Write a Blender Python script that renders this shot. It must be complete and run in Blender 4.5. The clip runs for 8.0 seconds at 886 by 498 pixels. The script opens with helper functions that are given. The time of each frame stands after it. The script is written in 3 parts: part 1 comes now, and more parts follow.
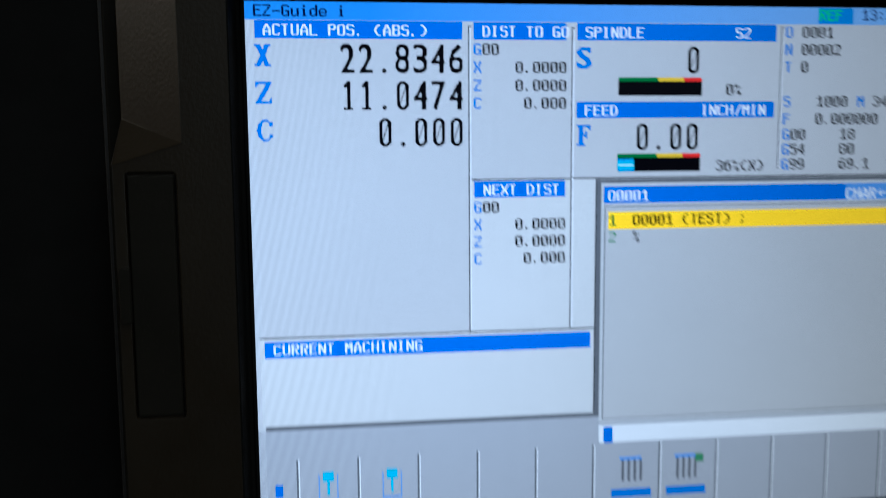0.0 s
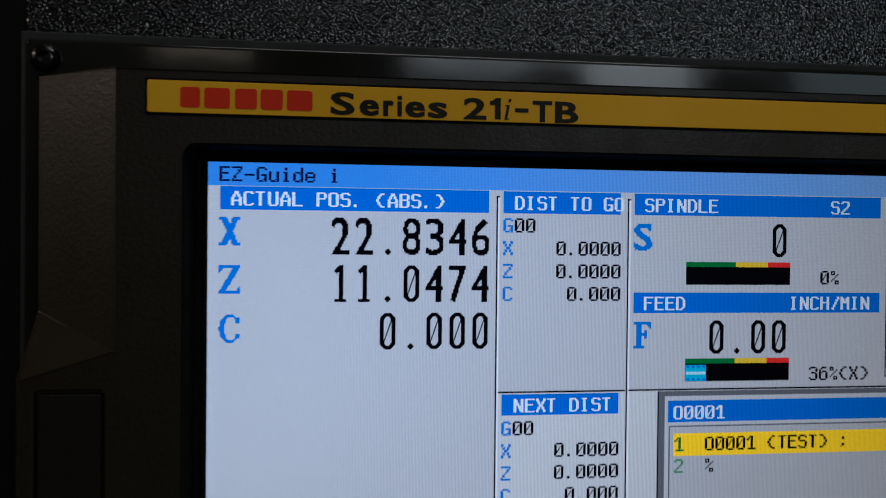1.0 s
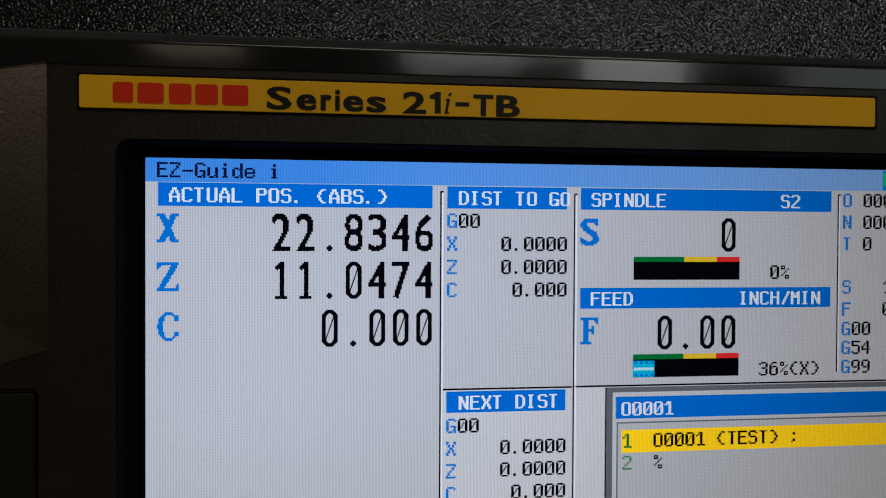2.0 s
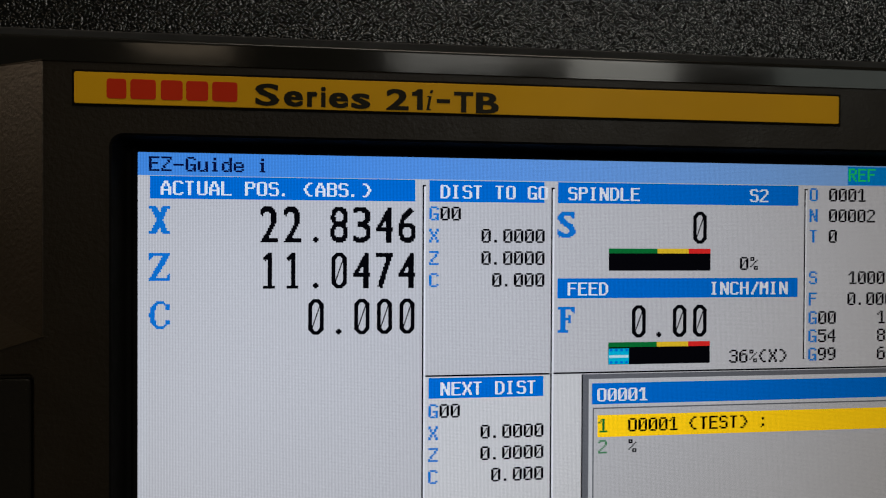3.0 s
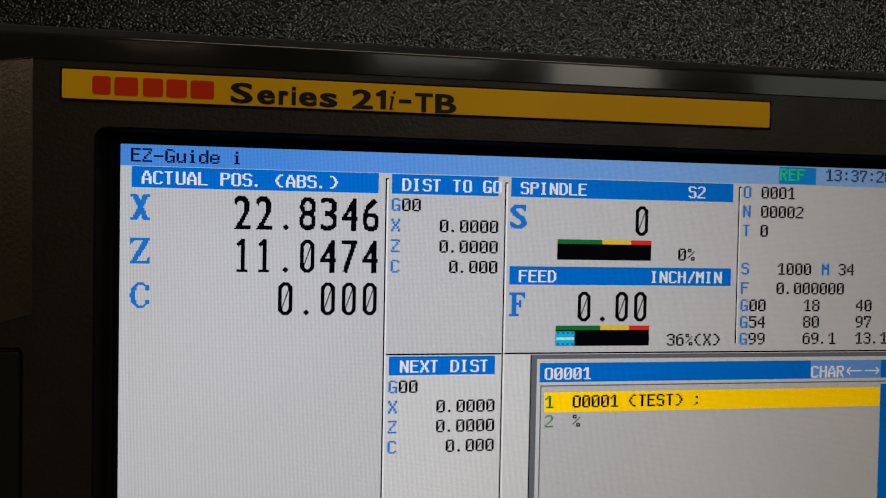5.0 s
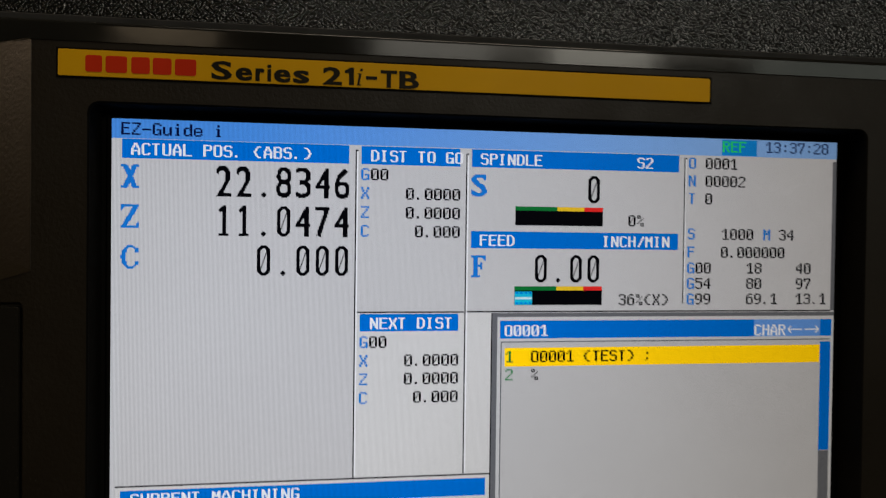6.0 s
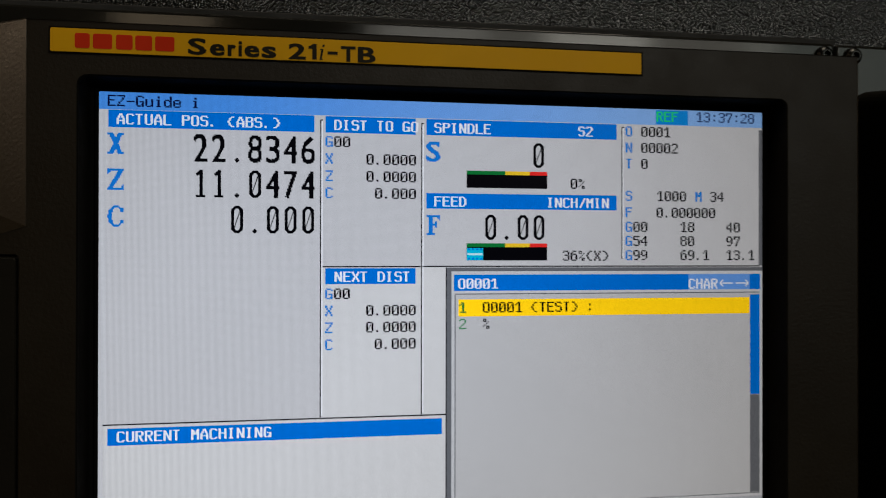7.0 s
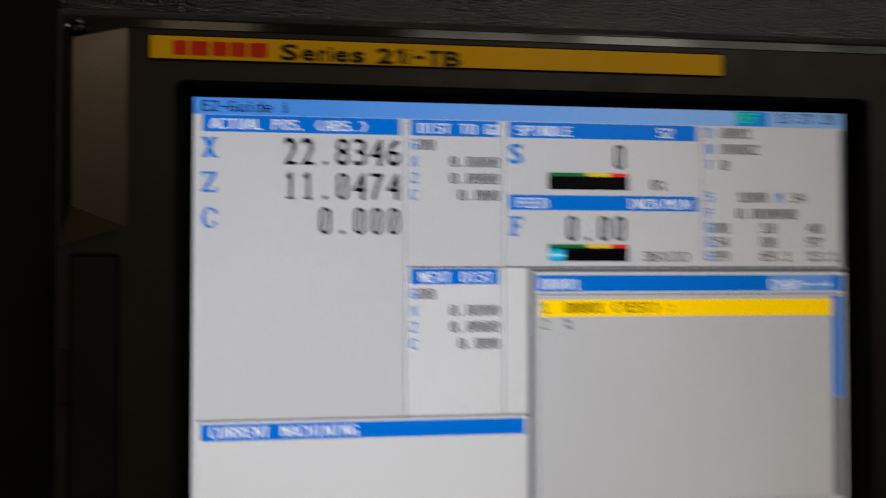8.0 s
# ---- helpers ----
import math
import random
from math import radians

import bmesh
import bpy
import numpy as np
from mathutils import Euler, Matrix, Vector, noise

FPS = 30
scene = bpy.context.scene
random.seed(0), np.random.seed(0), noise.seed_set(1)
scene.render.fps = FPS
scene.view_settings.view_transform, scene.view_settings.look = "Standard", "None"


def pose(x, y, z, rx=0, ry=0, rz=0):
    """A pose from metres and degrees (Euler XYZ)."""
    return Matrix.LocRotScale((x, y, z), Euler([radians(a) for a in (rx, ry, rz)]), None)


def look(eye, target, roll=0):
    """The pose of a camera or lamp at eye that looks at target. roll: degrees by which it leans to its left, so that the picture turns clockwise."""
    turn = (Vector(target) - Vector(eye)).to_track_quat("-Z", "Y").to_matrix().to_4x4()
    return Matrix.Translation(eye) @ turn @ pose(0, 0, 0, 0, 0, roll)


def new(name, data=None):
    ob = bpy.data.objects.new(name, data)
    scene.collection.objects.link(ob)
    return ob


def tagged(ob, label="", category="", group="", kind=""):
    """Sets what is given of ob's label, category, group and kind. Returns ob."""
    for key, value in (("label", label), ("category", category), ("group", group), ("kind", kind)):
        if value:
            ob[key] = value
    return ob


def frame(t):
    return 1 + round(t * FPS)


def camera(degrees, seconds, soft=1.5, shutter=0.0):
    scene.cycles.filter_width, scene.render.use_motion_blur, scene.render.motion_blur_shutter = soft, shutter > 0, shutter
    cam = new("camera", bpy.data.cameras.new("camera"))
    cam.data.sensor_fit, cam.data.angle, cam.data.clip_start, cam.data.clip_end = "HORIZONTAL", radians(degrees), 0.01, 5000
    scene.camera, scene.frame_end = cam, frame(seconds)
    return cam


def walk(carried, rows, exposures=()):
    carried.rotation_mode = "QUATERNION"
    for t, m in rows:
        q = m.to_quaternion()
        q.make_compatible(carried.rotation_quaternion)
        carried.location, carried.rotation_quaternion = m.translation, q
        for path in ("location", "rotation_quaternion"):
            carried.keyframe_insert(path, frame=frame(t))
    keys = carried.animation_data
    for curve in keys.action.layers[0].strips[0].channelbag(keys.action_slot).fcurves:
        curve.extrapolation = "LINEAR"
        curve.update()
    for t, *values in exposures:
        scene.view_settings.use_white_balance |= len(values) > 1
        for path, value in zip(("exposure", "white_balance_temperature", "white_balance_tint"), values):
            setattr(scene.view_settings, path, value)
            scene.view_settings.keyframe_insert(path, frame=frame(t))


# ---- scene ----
import numpy as np
cam = camera(54, 8.0, soft=1.1, shutter=0.6)
# seconds, eye x y z, turns about x y z in degrees
PATH = [
    (0, -0.08044, -0.25805, 1.33740, 83.343, 0.469, -6.930),
    (0.2, -0.08060, -0.24421, 1.34070, 85.005, 0.045, -6.034),
    (0.3, -0.08276, -0.23894, 1.33865, 86.530, 0.162, -5.046),
    (0.5, -0.09532, -0.22081, 1.34699, 86.836, -0.268, -6.358),
    (0.7, -0.09660, -0.20383, 1.35737, 87.550, -0.062, -9.309),
    (0.8, -0.08842, -0.20206, 1.36290, 87.718, -0.277, -8.043),
    (0.9, -0.08177, -0.19929, 1.36122, 89.320, -0.341, -7.249),
    (1, -0.08151, -0.19530, 1.36278, 89.346, -0.559, -8.111),
    (1.2, -0.07506, -0.19246, 1.35902, 90.565, -0.305, -7.803),
    (1.5, -0.07133, -0.19149, 1.36106, 89.868, -0.386, -8.274),
    (1.7, -0.06986, -0.19256, 1.36280, 89.250, -0.299, -8.194),
    (2.8, -0.06831, -0.20124, 1.36137, 88.987, -0.233, -8.713),
    (3, -0.06850, -0.20279, 1.36010, 89.330, -0.273, -8.973),
    (3.5, -0.06793, -0.20716, 1.36061, 89.179, -0.468, -9.283),
    (4, -0.06666, -0.21147, 1.35975, 89.393, -0.698, -9.446),
    (4.2, -0.06675, -0.21305, 1.36113, 89.015, -0.858, -9.621),
    (5.3, -0.06548, -0.22532, 1.36068, 88.443, -1.089, -10.324),
    (5.5, -0.06328, -0.22952, 1.35800, 88.651, -1.007, -10.113),
    (6, -0.05957, -0.24156, 1.34968, 89.029, -0.711, -10.094),
    (6.5, -0.05518, -0.25471, 1.33974, 89.620, -0.348, -10.057),
    (7, -0.05129, -0.26835, 1.33201, 90.254, -0.084, -10.166),
    (7.5, -0.04848, -0.28197, 1.32719, 90.667, 0.082, -10.283),
    (7.7, -0.05180, -0.28540, 1.32536, 90.761, 0.181, -10.043),
    (7.9, -0.05986, -0.27974, 1.32647, 90.856, 0.020, -8.765),
    (8, -0.06602, -0.26972, 1.32706, 91.334, -0.007, -7.701),
]
# seconds, stops, kelvin, tint
EXPOSURES = [(0, 0.3, 4750, 3), (0.5, -0.15, 4700, 9), (1.0, -0.1, 5100, 10), (1.5, 0.03, 5500, 11), (3.0, 0.06, 6000, 11), (4.0, 0.04, 6300, 10), (5.5, 0.03, 6450, 11), (6.0, 0.02, 6330, 10.5), (7.0, 0.0, 6120, 10), (8.0, 0.0, 6450, 11)]
walk(cam, [(row[0], pose(*row[1:])) for row in PATH], EXPOSURES)

# ---- light ----
world = bpy.data.worlds.new("world")
scene.world = world
world.use_nodes = True
world.node_tree.nodes["Background"].inputs[0].default_value = (0.02, 0.02, 0.02, 1)


def area_lamp(name, eye, target, size_x, size_y, watts, colour):
    data = bpy.data.lights.new(name, "AREA")
    data.shape, data.size, data.size_y, data.energy, data.color = "RECTANGLE", size_x, size_y, watts, colour
    ob = new(name, data)
    ob.matrix_world = look(eye, target)
    return ob


# added overhead fill, brightens the label and front faces; no such lamp is known
area_lamp("fill_lamp_near", (0.2, -0.75, 3.1), (0.1, 0, 1.3), 1.2, 0.3, 8.5, (1.0, 0.87, 0.66))
# added fill for light from an unknown source at the left, brightens the neck facet
area_lamp("fill_lamp_side", (-2.6, -0.12, 2.3), (0, 0, 1.36), 0.9, 0.5, 15, (1.0, 0.71, 0.44))
# a row of lamps over the far side of the workshop, with a dimmer run of lamps behind them
for lamp_x, lamp_y, lamp_z, lamp_wide, lamp_high, watts, tone in (
        (-0.90, -6.0, 2.91, 0.65, 0.58, 5.0, (1.0, 0.76, 0.48)), (1.00, -6.0, 2.86, 0.80, 0.68, 5.5, (1.0, 0.95, 0.82)),
        (2.27, -6.0, 2.78, 0.76, 0.85, 20, (1.0, 0.94, 0.78)), (4.20, -6.0, 2.72, 1.20, 0.80, 8, (0.95, 1.0, 0.84)),
        (2.15, -6.4, 3.02, 3.30, 0.52, 22, (1.0, 0.92, 0.75))):
    area_lamp("ceiling_lamp_far", (lamp_x, lamp_y, lamp_z), (0, 0, 1.4), lamp_wide, lamp_high, watts, tone)


# ---- materials ----
def lin(rgb):
    return [((c / 255 + 0.055) / 1.055) ** 2.4 if c > 10 else c / 255 / 12.92 for c in rgb]


class Nodes:
    """A short hand for one material's nodes."""

    def __init__(self, name):
        self.mat = bpy.data.materials.new(name)
        self.mat.use_nodes = True
        self.tree = self.mat.node_tree
        self.bsdf = self.tree.nodes["Principled BSDF"]
        self.place = self.tree.nodes.new("ShaderNodeNewGeometry").outputs["Position"]

    def add(self, kind, links=(), operation="", data_type="", blend_type="", feature=""):
        node = self.tree.nodes.new(kind)
        if operation:
            node.operation = operation
        if data_type:
            node.data_type = data_type
        if blend_type:
            node.blend_type = blend_type
        if feature:
            node.feature = feature
        for slot, value in links:
            if isinstance(value, bpy.types.NodeSocket):
                self.tree.links.new(value, node.inputs[slot])
            else:
                node.inputs[slot].default_value = value
        return node

    def math(self, op, a, b=0.0, c=0.0):
        return self.add("ShaderNodeMath", [(0, a), (1, b), (2, c)], operation=op).outputs[0]

    def noise(self, scale, detail=4.0, rough=0.6):
        return self.add("ShaderNodeTexNoise", [("Vector", self.place), ("Scale", scale), ("Detail", detail), ("Roughness", rough)]).outputs["Fac"]

    def mix(self, fac, a, b):
        node = self.add("ShaderNodeMix", [("Factor", fac)], data_type="RGBA")
        for slot, value in ((6, a), (7, b)):
            if isinstance(value, bpy.types.NodeSocket):
                self.tree.links.new(value, node.inputs[slot])
            else:
                node.inputs[slot].default_value = (*value, 1)
        return node.outputs[2]

    def ramp(self, value, low, high, to_low=0.0, to_high=1.0):
        return self.add("ShaderNodeMapRange", [("Value", value), ("From Min", low), ("From Max", high), ("To Min", to_low), ("To Max", to_high)]).outputs[0]

    def put(self, slot, value):
        if isinstance(value, bpy.types.NodeSocket):
            self.tree.links.new(value, self.bsdf.inputs[slot])
        else:
            self.bsdf.inputs[slot].default_value = value

    def bump(self, height, strength, distance):
        node = self.add("ShaderNodeBump", [("Height", height), ("Strength", strength), ("Distance", distance)])
        self.tree.links.new(node.outputs[0], self.bsdf.inputs["Normal"])


def paint(name, dark, light, rough, grain=900.0, bump=0.25, depth=0.0001, metallic=0.0, specular=0.5, specks=0.0):
    """A coat of paint or plastic with blotches, fine grain and some wear in its gloss. specks: how far dust and nicks show."""
    n = Nodes(name)
    blotch = n.ramp(n.noise(28.0), 0.35, 0.7)
    coat = n.mix(blotch, dark, light)
    if specks:
        dust = n.math("MULTIPLY", n.ramp(n.noise(1700.0, 3.0), 0.66, 0.74), n.ramp(n.noise(45.0, 3.0), 0.40, 0.62))
        coat = n.mix(n.math("MULTIPLY", dust, specks), coat, (0.11, 0.098, 0.078))
    n.put("Base Color", coat)
    n.put("Roughness", n.ramp(n.noise(70.0, 6.0, 0.7), 0.3, 0.75, rough * 0.85, min(1.0, rough * 1.2)))
    n.put("Metallic", metallic)
    n.put("Specular IOR Level", specular)
    n.bump(n.noise(grain, 3.0), bump, depth)
    return n.mat


def leather_plastic(name):
    """Black moulded sheet with a coarse leather grain."""
    n = Nodes(name)
    warp = n.add("ShaderNodeTexNoise", [("Vector", n.place), ("Scale", 500.0), ("Detail", 2.0)]).outputs["Color"]
    shift = n.add("ShaderNodeVectorMath", [(0, warp), (1, (0.0010, 0.0010, 0.0010))], operation="MULTIPLY").outputs[0]
    spot = n.add("ShaderNodeVectorMath", [(0, n.place), (1, shift)], operation="ADD").outputs[0]
    tall = n.add("ShaderNodeVectorMath", [(0, spot), (1, (1.0, 1.0, 0.72))], operation="MULTIPLY").outputs[0]
    cells = n.add("ShaderNodeTexVoronoi", [("Vector", tall), ("Scale", 1450.0), ("Smoothness", 0.35)], feature="SMOOTH_F1").outputs["Distance"]
    fine = n.noise(2600.0, 1.0)
    height = n.math("MULTIPLY_ADD", fine, 0.10, n.math("MULTIPLY", n.math("MULTIPLY", cells, cells), -1.3))
    n.put("Base Color", n.mix(n.ramp(n.noise(16.0), 0.35, 0.7), (0.003, 0.003, 0.0028), (0.006, 0.006, 0.0054)))
    n.put("Roughness", n.ramp(n.noise(120.0), 0.3, 0.7, 0.15, 0.22))
    n.put("Specular IOR Level", 0.40)
    n.bump(height, 0.8, 0.00021)
    return n.mat


# coat tint that stands in for the panel's own dimming and warming off axis
OFF_AXIS = (0.0415, 0.0274, 0.0134)


def lit(name, rgb, power=1.0, fade_to=None):
    """A colour of the lit display, its dimming and warming off axis imitated by a tinted coat: fine columns of cells,
    level a little higher towards the foot. fade_to: the colour at its far side."""
    n = Nodes(name)
    part_xyz = n.add("ShaderNodeSeparateXYZ", [(0, n.place)])
    x, z = part_xyz.outputs[0], part_xyz.outputs[2]
    colour = lin(rgb)
    base = n.mix(n.ramp(x, -0.07, 0.07), colour, lin(fade_to)) if fade_to else n.mix(0.0, colour, colour)
    column = n.math("MULTIPLY_ADD", n.math("SINE", n.math("MULTIPLY", x, 2 * math.pi / 0.00033)), 0.21, 1.0)
    row = n.math("MULTIPLY_ADD", n.math("SINE", n.math("MULTIPLY", z, 2 * math.pi / 0.00033)), 0.08, 1.0)
    cloud = n.ramp(n.noise(9.0, 2.0), 0.3, 0.7, 0.96, 1.03)
    # level falls from the foot to the top
    foot_level = n.ramp(z, 1.25, 1.38, 1.07, 0.92)
    level = n.math("MULTIPLY", n.math("MULTIPLY", column, row), n.math("MULTIPLY", cloud, foot_level))
    behind = n.add("ShaderNodeVectorMath", [(0, base), (1, tuple(1 / c for c in OFF_AXIS))], operation="MULTIPLY").outputs[0]
    n.put("Base Color", (0.003, 0.003, 0.0033, 1))
    n.put("Roughness", 0.4)
    n.put("Specular IOR Level", 0.0)
    n.put("Coat Weight", 1.0)
    n.put("Coat Roughness", 0.22)
    n.put("Coat IOR", 1.1)
    n.put("Coat Tint", (*OFF_AXIS, 1))
    n.put("Emission Color", behind)
    n.put("Emission Strength", n.math("MULTIPLY", level, power * 0.86))
    return n.mat


housing_paint = paint("housing_paint", (0.0118, 0.0080, 0.0036), (0.0152, 0.0106, 0.0052), 0.44, 900.0, 0.6, 0.00016, specular=0.21, specks=0.35)
door_paint = paint("door_paint", (0.0085, 0.0072, 0.0051), (0.0112, 0.0096, 0.0067), 0.55, 900.0, 0.5, 0.00014, specular=0.09, specks=0.3)
flange_paint = paint("flange_paint", (0.010, 0.0095, 0.008), (0.015, 0.0142, 0.012), 0.085, 60.0, 0.16, 0.00018, specular=0.15, specks=0.25)
rim_black = paint("rim_black", (0.006, 0.006, 0.006), (0.010, 0.010, 0.010), 0.75)
gasket_black = paint("gasket_black", (0.0055, 0.0053, 0.0050), (0.008, 0.0077, 0.0072), 0.8, specular=0.04)
keypad_paint = paint("keypad_paint", (0.010, 0.0092, 0.007), (0.014, 0.013, 0.010), 0.5, 1500.0, 0.3, 0.00008, specular=0.10)
cabinet_paint = paint("cabinet_paint", (0.30, 0.30, 0.28), (0.36, 0.36, 0.34), 0.4, 300.0, 0.2, 0.0002)
screw_steel = paint("screw_steel", (0.02, 0.02, 0.02), (0.035, 0.034, 0.032), 0.22, 3000.0, 0.1, 0.00003, metallic=0.9)
grained = leather_plastic("grained_black_plastic")
label_yellow = paint("label_yellow", (0.76, 0.395, 0.004), (0.83, 0.44, 0.005), 0.4, 2500.0, 0.08, 0.00003, specular=0.05)
label_edge = paint("label_edge", (0.004, 0.003, 0.002), (0.007, 0.005, 0.003), 0.6, specular=0.05)
print_red = paint("print_red", (0.62, 0.030, 0.006), (0.70, 0.040, 0.009), 0.4, specular=0.06)
print_black = paint("print_black", (0.016, 0.014, 0.009), (0.028, 0.024, 0.014), 0.45, specular=0.06)
wall_paint = paint("wall_paint", (0.07, 0.07, 0.066), (0.10, 0.098, 0.092), 0.8, 60.0, 0.3, 0.001)
concrete = paint("concrete", (0.07, 0.068, 0.064), (0.13, 0.125, 0.118), 0.7, 40.0, 0.4, 0.002)

PAGE = lit("lcd_page", (201, 201, 205))
PANEL = lit("lcd_panel", (214, 214, 216))
WINDOW = lit("lcd_window", (195, 195, 198))
WINDOW_EDGE = lit("lcd_window_edge", (203, 204, 208))
SHADE = lit("lcd_shade", (104, 106, 112))
KEY_GREY = lit("lcd_keys", (176, 178, 186))
# the paler far side is screen gradient with lamp glare painted into the colour
TITLE = lit("lcd_title", (76, 146, 234), 1.0, (136, 180, 240))
BLUE = lit("lcd_blue", (0, 113, 217))
AZURE = lit("lcd_azure", (20, 136, 220))
SOFT_BLUE = lit("lcd_soft_blue", (104, 156, 232))
LETTER_BLUE = lit("lcd_letter_blue", (28, 120, 214))
WHITE = lit("lcd_white", (240, 242, 248))
INK = lit("lcd_ink", (5, 5, 10))
NAVY = lit("lcd_navy", (6, 18, 62))
GREY_INK = lit("lcd_grey_ink", (36, 58, 104))
GREEN = lit("lcd_green", (20, 116, 52))
BRIGHT_GREEN = lit("lcd_bright_green", (46, 216, 110))
PALE_GREEN = lit("lcd_pale_green", (78, 138, 96))
YELLOW = lit("lcd_yellow", (254, 206, 2), 1.3)
AMBER = lit("lcd_amber", (242, 200, 40))
RED = lit("lcd_red", (232, 44, 40))
CYAN = lit("lcd_cyan", (30, 188, 226))
PALE_CYAN = lit("lcd_pale_cyan", (196, 236, 244))


# ---- mesh helpers ----
def link(name, bm, material, parent=None, label="", smooth=False):
    bmesh.ops.recalc_face_normals(bm, faces=bm.faces)
    me = bpy.data.meshes.new(name)
    bm.to_mesh(me)
    bm.free()
    me.materials.append(material)
    if smooth:
        for face in me.polygons:
            face.use_smooth = True
    ob = new(name, me)
    if parent:
        ob.parent = parent
    return tagged(ob, label)


def part(name, bm, material, parent, label="", smooth=False):
    return link(name, bm, material, parent, label, smooth)


def box(x0, x1, y0, y1, z0, z1, bevel=0.0, segments=2):
    bm = bmesh.new()
    bmesh.ops.create_cube(bm, size=1)
    for v in bm.verts:
        v.co = ((x0 + x1) / 2 + v.co.x * (x1 - x0), (y0 + y1) / 2 + v.co.y * (y1 - y0), (z0 + z1) / 2 + v.co.z * (z1 - z0))
    if bevel:
        bmesh.ops.bevel(bm, geom=bm.edges[:], offset=bevel, segments=segments, affect="EDGES", profile=0.5)
    return bm


def round_rect(x0, x1, z0, z1, r, steps=6):
    """Corner points of a rectangle with round corners, counter-clockwise."""
    out = []
    for cx, cz, a0 in ((x1 - r, z1 - r, 0), (x0 + r, z1 - r, 90), (x0 + r, z0 + r, 180), (x1 - r, z0 + r, 270)):
        for k in range(steps + 1):
            a = radians(a0 + 90 * k / steps)
            out.append((cx + r * math.cos(a), cz + r * math.sin(a)))
    return out


def ring(bm, points, y):
    return [bm.verts.new((x, y, z)) for x, z in points]


def bridge(bm, a, b):
    n = len(a)
    for k in range(n):
        bm.faces.new((a[k], a[(k + 1) % n], b[(k + 1) % n], b[k]))


def loft(rings):
    """A closed body through rings of (points, y), capped at both ends."""
    bm = bmesh.new()
    made = [ring(bm, points, y) for points, y in rings]
    for a, b in zip(made, made[1:]):
        bridge(bm, a, b)
    bm.faces.new(made[0])
    bm.faces.new(made[-1])
    return bm


# ---- room and cabinet ----
def room_slab(name, x0, x1, y0, y1, z0, z1, material, label):
    return tagged(link(name, box(x0, x1, y0, y1, z0, z1), material), label, kind="structure")


room_slab("floor", -4.2, 6.2, -7.7, 1.7, -0.1, 0.0, concrete, "bare grey concrete workshop floor")
room_slab("ceiling", -4.2, 6.2, -7.7, 1.7, 3.3, 3.4, wall_paint, "plain dim grey workshop ceiling")
room_slab("wall_north", -4.0, 6.0, 1.5, 1.7, 0.0, 3.3, wall_paint, "plain dim grey painted workshop wall")
room_slab("wall_south", -4.0, 6.0, -7.7, -7.5, 0.0, 3.3, wall_paint, "plain dim grey painted workshop wall")
room_slab("wall_west", -4.2, -4.0, -7.7, 1.7, 0.0, 3.3, wall_paint, "plain dim grey painted workshop wall")
room_slab("wall_east", 6.0, 6.2, -7.7, 1.7, 0.0, 3.3, wall_paint, "plain dim grey painted workshop wall")

cabinet = tagged(new("control_cabinet"), "black grained plastic front of a machine control cabinet", "control cabinet")
part("body", box(-0.48, 0.64, 0.0275, 0.42, 0.0, 1.80, 0.004), cabinet_paint, cabinet)
part("front_panel", box(-0.1504, 0.62, 0.0227, 0.0273, 0.82, 1.78, 0.0004), grained, cabinet, "black leather-grained plastic sheet")
# added sheet, stands in for the unlit left part of the front
part("dark_side_sheet", box(-0.46, -0.1506, 0.0235, 0.0273, 0.82, 1.78, 0.0004), gasket_black, cabinet, "matt black sheet added to keep the left side dark")

# ---- display unit ----
FRONT, BACK = -0.0101, 0.0200
TOP, BOTTOM, LEFT, RIGHT, NECK = 1.3970, 1.1850, -0.1416, 0.1340, -0.1230
OPEN = (-0.1096, 0.1089, 1.2165, 1.3822)
DOOR = (-0.1384, -0.1246, 1.2615, 1.3313)

unit = tagged(new("display_unit"), "dark grey control display unit with lit screen and yellow label", "display unit")


